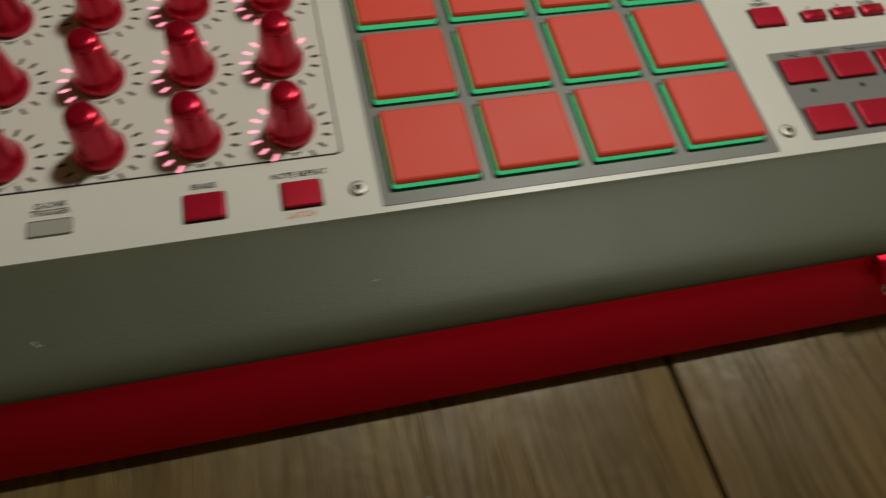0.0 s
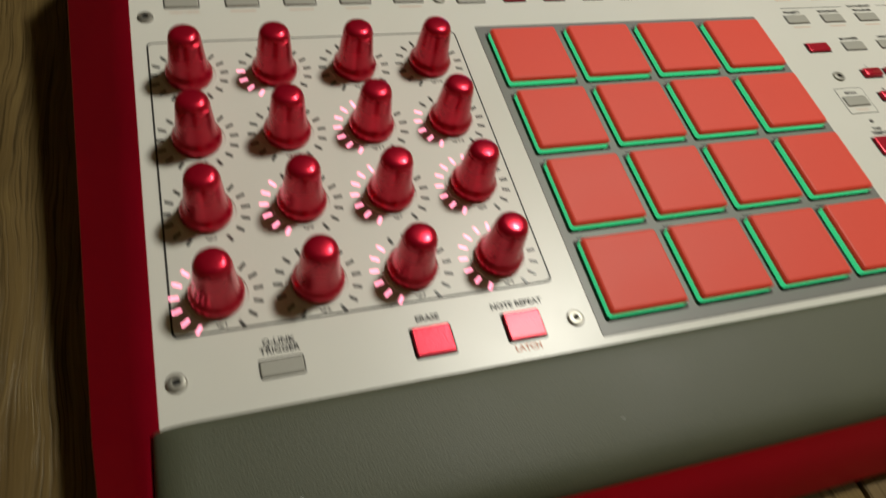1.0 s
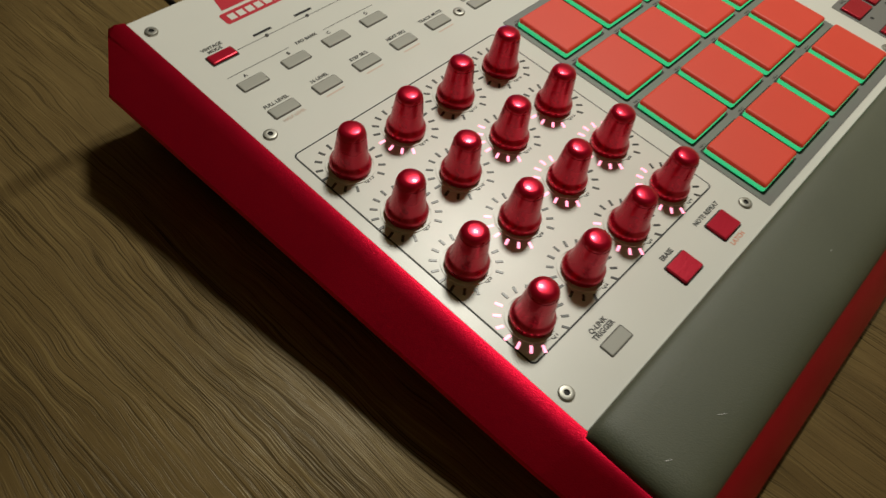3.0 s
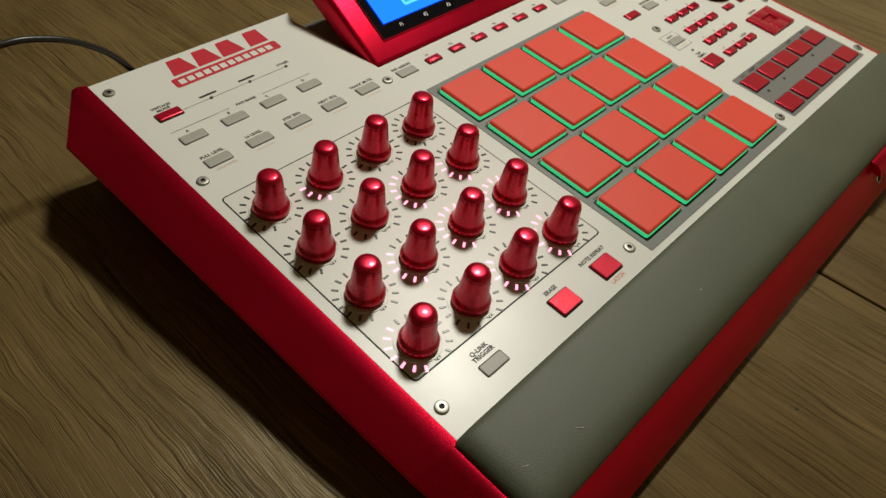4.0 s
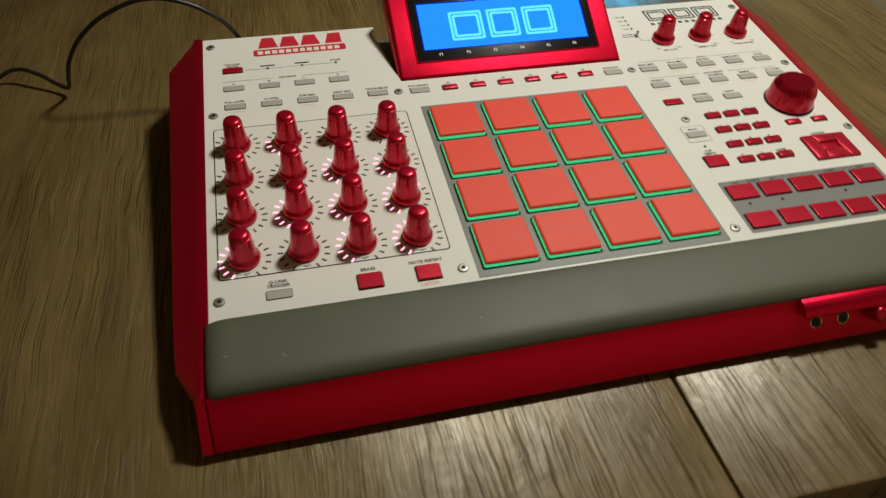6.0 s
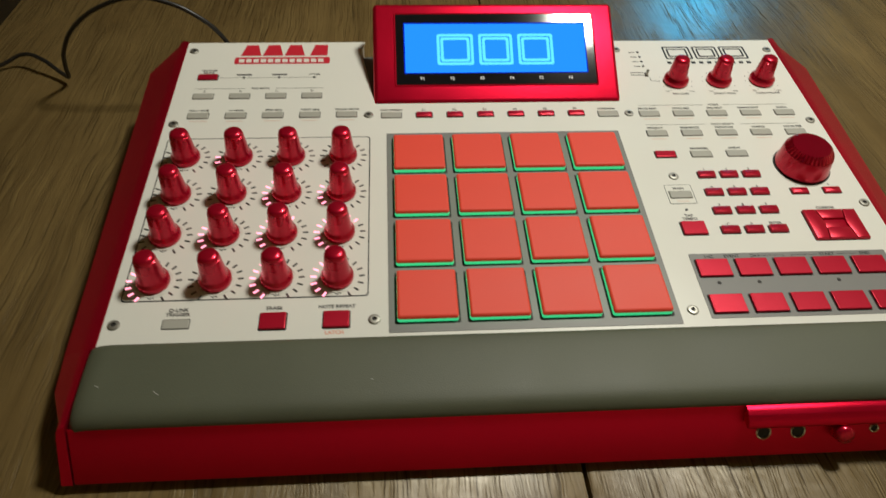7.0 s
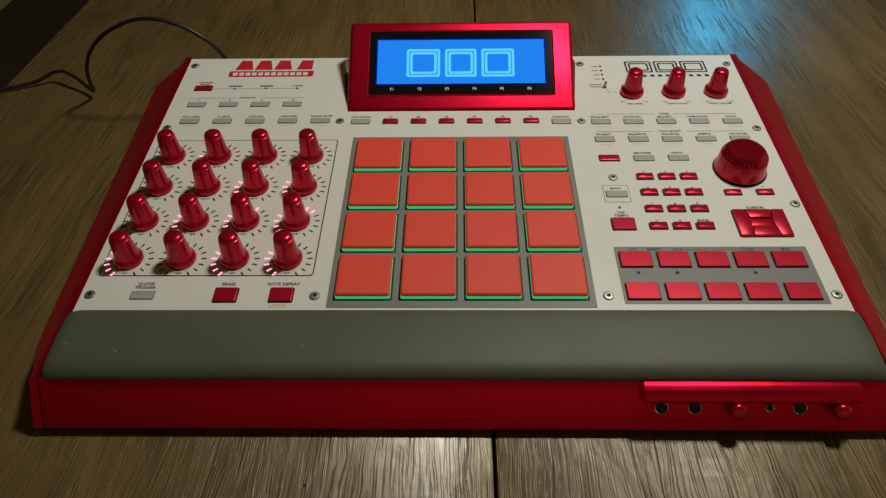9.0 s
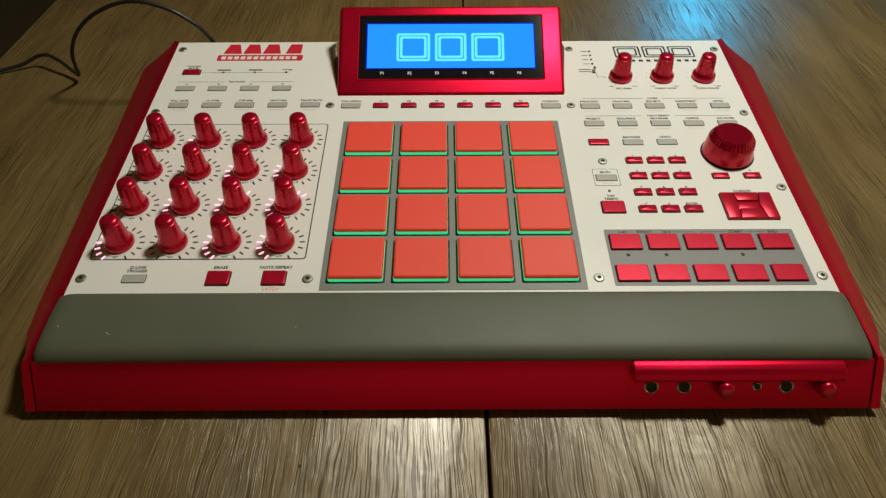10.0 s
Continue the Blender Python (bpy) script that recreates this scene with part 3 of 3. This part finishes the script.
def cursor_pad():
    x0, x1, y0, y1 = 370.3 - 205, 401 - 205, 44.2, 66.4
    c = part("cursor_pad", prism(rounded(x0 - 0.5, x1 + 0.5, y0 - 0.5, y1 + 0.5, 1.0), -0.3, 0.12), M["gap"], machine, "red four-way cursor key set", 0)
    w = x1 - x0
    a, b = x0 + w * 0.27, x1 - w * 0.27
    t, u = y0 + 8.2, y1 - 7.2
    def key(pts, hgt):
        part("arrow_key", prism(pts, 0, hgt, bevel=0.5), M["red_button"], c)
    key([(x0, y0), (a - 1.2, y0), (a + 0.8, (y0 + y1) / 2), (a - 1.2, y1), (x0, y1)], 2.0)
    key([(b + 1.2, y0), (x1, y0), (x1, y1), (b + 1.2, y1), (b - 0.8, (y0 + y1) / 2)], 2.0)
    key([(a - 0.8, y0), (b + 0.8, y0), (b - 0.6, t), (a + 0.6, t)], 2.0)
    key([(a + 0.6, u), (b - 0.6, u), (b + 0.8, y1), (a - 0.8, y1)], 2.0)
    part("centre_well", box(a + 0.4, b - 0.4, t + 0.2, u - 0.2, 0, 0.8, 0.2), M["red_button"], c)


def gain_knobs():
    me = knob_mesh(5.0, 8.4, 19.5)
    for x, w in ((331.3, "REC GAIN"), (361.6, "DIRECT MON"), (392.0, "MAIN VOLUME")):
        place("knob", me, machine, (x - 205, 192.5, 0))
        print_text(w, x, 178.6, 1.7, M["ink"], machine)
        print_text("MIN", x - 8.5, 181.3, 1.1, M["ink"], machine)
        print_text("MAX", x + 8.5, 181.3, 1.1, M["ink"], machine)
        for s in range(11):
            a = radians(240 - s * 30)
            px, py = x + 11.3 * math.cos(a), 192.5 + 11.3 * math.sin(a)
            bar(px - 0.25, px + 0.25, py - 0.25, py + 0.25, M["ink"], machine, "scale_dot")
    for i in range(4):
        place("indicator_led", LED_DOT, machine, (313.1 - 205, 227.8 - 5.7 * i, 0))
        bar(306.5, 311, 227.4 - 5.7 * i, 228.1 - 5.7 * i, M["ink"], machine)
    sw = part("toggle_switch", box(312.9 - 1.1 - 205, 312.9 + 1.1 - 205, 198.5, 203.0, -0.2, 0.25), M["gap"], machine, "small steel toggle switch", 0)
    lever = lathe([(0, 0), (1.0, 0.2), (0.8, 2.5), (1.1, 4.0), (0.6, 4.8), (0, 5)], 16)
    place("lever", mesh_of("lever", lever, M["steel"]), sw, (312.9 - 205, 200.0, 0))
    for y in (203.2, 200.4):
        bar(302, 311, y - 0.5, y + 0.3, M["ink"], machine)
    rule(314.5, 321, 193.5)
    part("printed_line", box(314.3 - 205, 314.6 - 205, 193.4, 198.0, 0.07, 0.1), M["ink"], machine, "", 0)


def screws():
    bm = lathe([(3.0, 0.02), (2.95, 0.5), (2.6, 0.85), (1.9, 1.0), (1.15, 0.95), (1.0, 0.3), (0, 0.3)], 24)
    for f in bm.faces:
        if f.calc_center_median().z < 0.00072 and f.calc_center_median().xy.length < 0.0011:
            f.material_index = 1
    me = mesh_of("screw", bm, [M["steel"], M["gap"]], 30)
    for x, y in ((0, 0), (125.4, -0.9), (286.4, -0.9), (410, 0), (0, 232.3), (409.6, 230), (121.2, 159.6), (290.6, 158.2), (410.8, 72.5), (409.4, 148.9), (0.3, 152.6), (303.6, 97.8), (298.0, 231)):
        place("screw", me, machine, (x - 205, y, 0))


data_dial()
cursor_pad()
gain_knobs()
screws()


# -- the tilting display
def display():
    ang = 27.0
    hold = new("display")
    hold.parent = machine
    hold.matrix_basis = pose(0.0015, 0.1722, 0.0006, ang, 0, 0)
    tagged(hold, "tilted red display housing with a blue screen")
    h = box(-82, 82, -1.2, 73.0, -16, 0, 3.0, 4)
    part("housing", h, M["red_paint"], hold, "glossy red display housing", 40)
    lip = bmesh.new()
    outer, inner = rounded(-68.0, 68.0, 11.0, 65.0, 1.0), rounded(-66.8, 66.8, 12.0, 64.0, 0.8)
    vo = [lip.verts.new((x * 0.001, y * 0.001, 0.00015)) for x, y in outer]
    vm = [lip.verts.new((x * 0.001 * 0.994, (y - 38) * 0.985 * 0.001 + 0.038, 0.0009)) for x, y in outer]
    vi = [lip.verts.new((x * 0.001, y * 0.001, 0.0003)) for x, y in inner]
    for a, b in ((vo, vm), (vm, vi)):
        for i in range(len(a)):
            j = (i + 1) % len(a)
            lip.faces.new((a[i], a[j], b[j], b[i]))
    part("bezel_rim", lip, M["red_paint"], hold)
    part("bezel", prism(rounded(-66.9, 66.9, 11.9, 64.1, 0.8), 0.0, 0.35), M["gloss_black"], hold, "gloss black screen surround", 0)
    part("screen_edge", box(-61.6, 61.6, 20.0, 57.6, 0.3, 0.42), M["lcd_edge"], hold, "deep blue rim of the lit screen", 0)
    part("screen", box(-60.8, 60.8, 20.6, 56.6, 0.3, 0.5), M["lcd"], hold, "glowing blue screen", 0)
    # the logo on the screen as plain outlined blocks
    def frame_block(x0, x1, y0, y1, t):
        o, i = rounded(x0, x1, y0, y1, 1.6), rounded(x0 + t, x1 - t, y0 + t, y1 - t, 1.0)
        bm = bmesh.new()
        a = [bm.verts.new((x * 0.001, y * 0.001, 0.00056)) for x, y in o]
        b = [bm.verts.new((x * 0.001, y * 0.001, 0.00056)) for x, y in i]
        for k in range(len(a)):
            bm.faces.new((a[k], a[(k + 1) % len(a)], b[(k + 1) % len(b)], b[k]))
        part("screen_mark", bm, M["lcd_mark"], hold, "", 0)
    for x0, x1 in ((-39.5, -15), (-11.5, 11.5), (15, 39)):
        frame_block(x0, x1, 26.0, 49.0, 1.9)
        frame_block(x0 + 2.5, x1 - 2.5, 28.5, 46.5, 1.9)
    for i in range(6):
        print_text(f"F{i + 1}", -49.6 + 19.8 * i + 205, 16.3, 2.1, M["white_ink"], hold, 0.42)


display()


# -- printed marks in place of the maker's names
def maker_marks():
    y0, y1 = 226.5, 239.5
    for i, x in enumerate((32.5, 47.5, 62.5, 80.0)):
        w = 14 if i < 3 else 12
        m_ = prism([(x - 205, y0), (x + w - 205, y0), (x + w - 205 - (3 if i != 3 else 0), y1), (x + 3 - 205, y1)], 0.06, 0.12)
        part("maker_mark", m_, M["red_ink"], machine, "", 0)
    part("maker_mark", prism(rounded(29 - 205, 94 - 205, 216.8, 224.6, 1.4), 0.06, 0.12), M["red_ink"], machine, "", 0)
    for i in range(12):
        bar(32 + 4.9 * i, 35.6 + 4.9 * i, 218.6, 222.6, M["cream"], machine, "maker_mark", 0.15)
    for x0, x1 in ((332, 352), (354, 372), (374, 393)):
        for g in (0, 2.6):
            o, i_ = rounded(x0 + g - 205, x1 - g - 205, 219.2 + g, 234.6 - g, 1.2), rounded(x0 + g + 1.3 - 205, x1 - g - 1.3 - 205, 220.5 + g, 233.3 - g, 0.8)
            bm = bmesh.new()
            a = [bm.verts.new((x * 0.001, y * 0.001, 0.0001)) for x, y in o]
            b = [bm.verts.new((x * 0.001, y * 0.001, 0.0001)) for x, y in i_]
            for k in range(len(a)):
                bm.faces.new((a[k], a[(k + 1) % len(a)], b[(k + 1) % len(b)], b[k]))
            part("model_mark", bm, M["ink"], machine, "", 0)
    for i in range(11):
        bar(331.5 + 5.8 * i, 334.6 + 5.8 * i, 213.4, 216.2, M["ink"], machine, "model_mark")


maker_marks()


# -- front jacks
def front_jacks():
    x0, x1 = 295.5 - 205, 401.5 - 205
    prof = [(-54.2, -0.8), (-57.2, -0.8), (-59.9, -1.7), (-62.1, -3.4), (-63.5, -5.4), (-63.9, -6.6), (-63.3, -7.2), (-57.2, -7.0)]
    part("jack_hood", extruded(prof, x0, x1, 0.6), M["red_paint"], machine, "protruding red ledge over the sockets", 50)
    lean = math.degrees(math.atan2(15.2, 22.0))
    def on_face(z):
        return -54.3 - (-z - 0.9) * 15.2 / 22.0
    ring = lambda r: mesh_of("socket_ring", lathe([(r + 0.8, 0), (r + 0.75, 0.5), (r + 0.4, 0.8), (r, 0.5), (r, 0.2)], 28), M["chrome"])
    hole = lambda r: mesh_of("socket_hole", lathe([(r, 0.15), (0, 0.1)], 24), M["gap"])
    for x, z, r in ((305.7, -13.0, 2.9), (322.3, -13.0, 2.9), (359.3, -12.9, 1.6), (374.2, -12.9, 2.9)):
        j = place("jack_socket", ring(r), machine, (x - 205, on_face(z) + 0.1, z), "steel-rimmed jack socket")
        j.rotation_euler[0] = radians(90 - lean)
        place("socket_hole", hole(r), j)
    kn = mesh_of("front_knob", lathe([(0, 0), (4.3, 0), (4.5, 1), (4.4, 5.0), (3.9, 6.2), (2.6, 6.9), (0, 7.1)], 28), M["red_knob"], 50)
    for x in (342.2, 393.0):
        k = place("front_knob", kn, machine, (x - 205, on_face(-13.0), -13.0))
        k.rotation_euler[0] = radians(56)


front_jacks()


# ---- the cable ----
def cable():
    pts = [(28, 238, -30), (24, 245, -12), (16, 248, 4), (2, 249, 18), (-15, 250, 27), (-35, 250, 31), (-60, 251, 24), (-82, 252, 9.6), (-100, 258, -14), (-109, 267, -36), (-113, 274, -48), (-116, 278, -52), (-124, 285, -52.5), (-140, 297, -49), (-158, 306, -50), (-176, 300, -56), (-200, 290, -57), (-240, 280, -56), (-262, 276, -90), (-268, 272, -180), (-270, 270, -300)]
    cu = bpy.data.curves.new("cable", "CURVE")
    cu.dimensions, cu.bevel_depth, cu.bevel_resolution, cu.resolution_u = "3D", 0.0016, 3, 8
    sp = cu.splines.new("BEZIER")
    sp.bezier_points.add(len(pts) - 1)
    for b, p in zip(sp.bezier_points, pts):
        b.co = (MACHINE @ Vector(((p[0] - 205) * 0.001, p[1] * 0.001, p[2] * 0.001)))
        b.handle_left_type = b.handle_right_type = "AUTO"
    cu.materials.append(M["wire"])
    tmp = bpy.data.objects.new("cable_tmp", cu)
    scene.collection.objects.link(tmp)
    me = bpy.data.meshes.new_from_object(tmp)
    bpy.data.objects.remove(tmp)
    tagged(new("power_cable", me), "thin black power cable looping over the table", "cable")


cable()


# ---- lint ----
def lint(x, y, turn, length):
    """A short white thread lying on the palm rest."""
    bm = bmesh.new()
    rings = []
    for k in range(7):
        u = k / 6 - 0.5
        px, py = u * length, 0.22 * length * (u * u * 2 - 0.3) * math.sin(3 * u + 1)
        rings.append([bm.verts.new((px * 0.001, (py + 0.09 * math.cos(a)) * 0.001, (0.1 + 0.09 * math.sin(a)) * 0.001)) for a in (0, 2.09, 4.19)])
    for p, q in zip(rings, rings[1:]):
        for i in range(3):
            bm.faces.new((p[i], p[(i + 1) % 3], q[(i + 1) % 3], q[i]))
    bm.faces.new(rings[0])
    bm.faces.new(rings[-1][::-1])
    ob = new("lint", mesh_of("lint", bm, M["white_ink"]))
    ob.matrix_world = MACHINE @ Matrix.Translation(((x - 205) * 0.001, y * 0.001, 0.0055)) @ Matrix.Rotation(radians(turn), 4, "Z")
    tagged(ob, "tiny curled white lint thread on the grey palm rest", "lint", "lint on the palm rest")


for at in ((29.5, -41.3, -38, 3.2), (124.8, -37.9, 20, 1.1), (3.0, -37.0, -30, 2.4)):
    lint(*at)
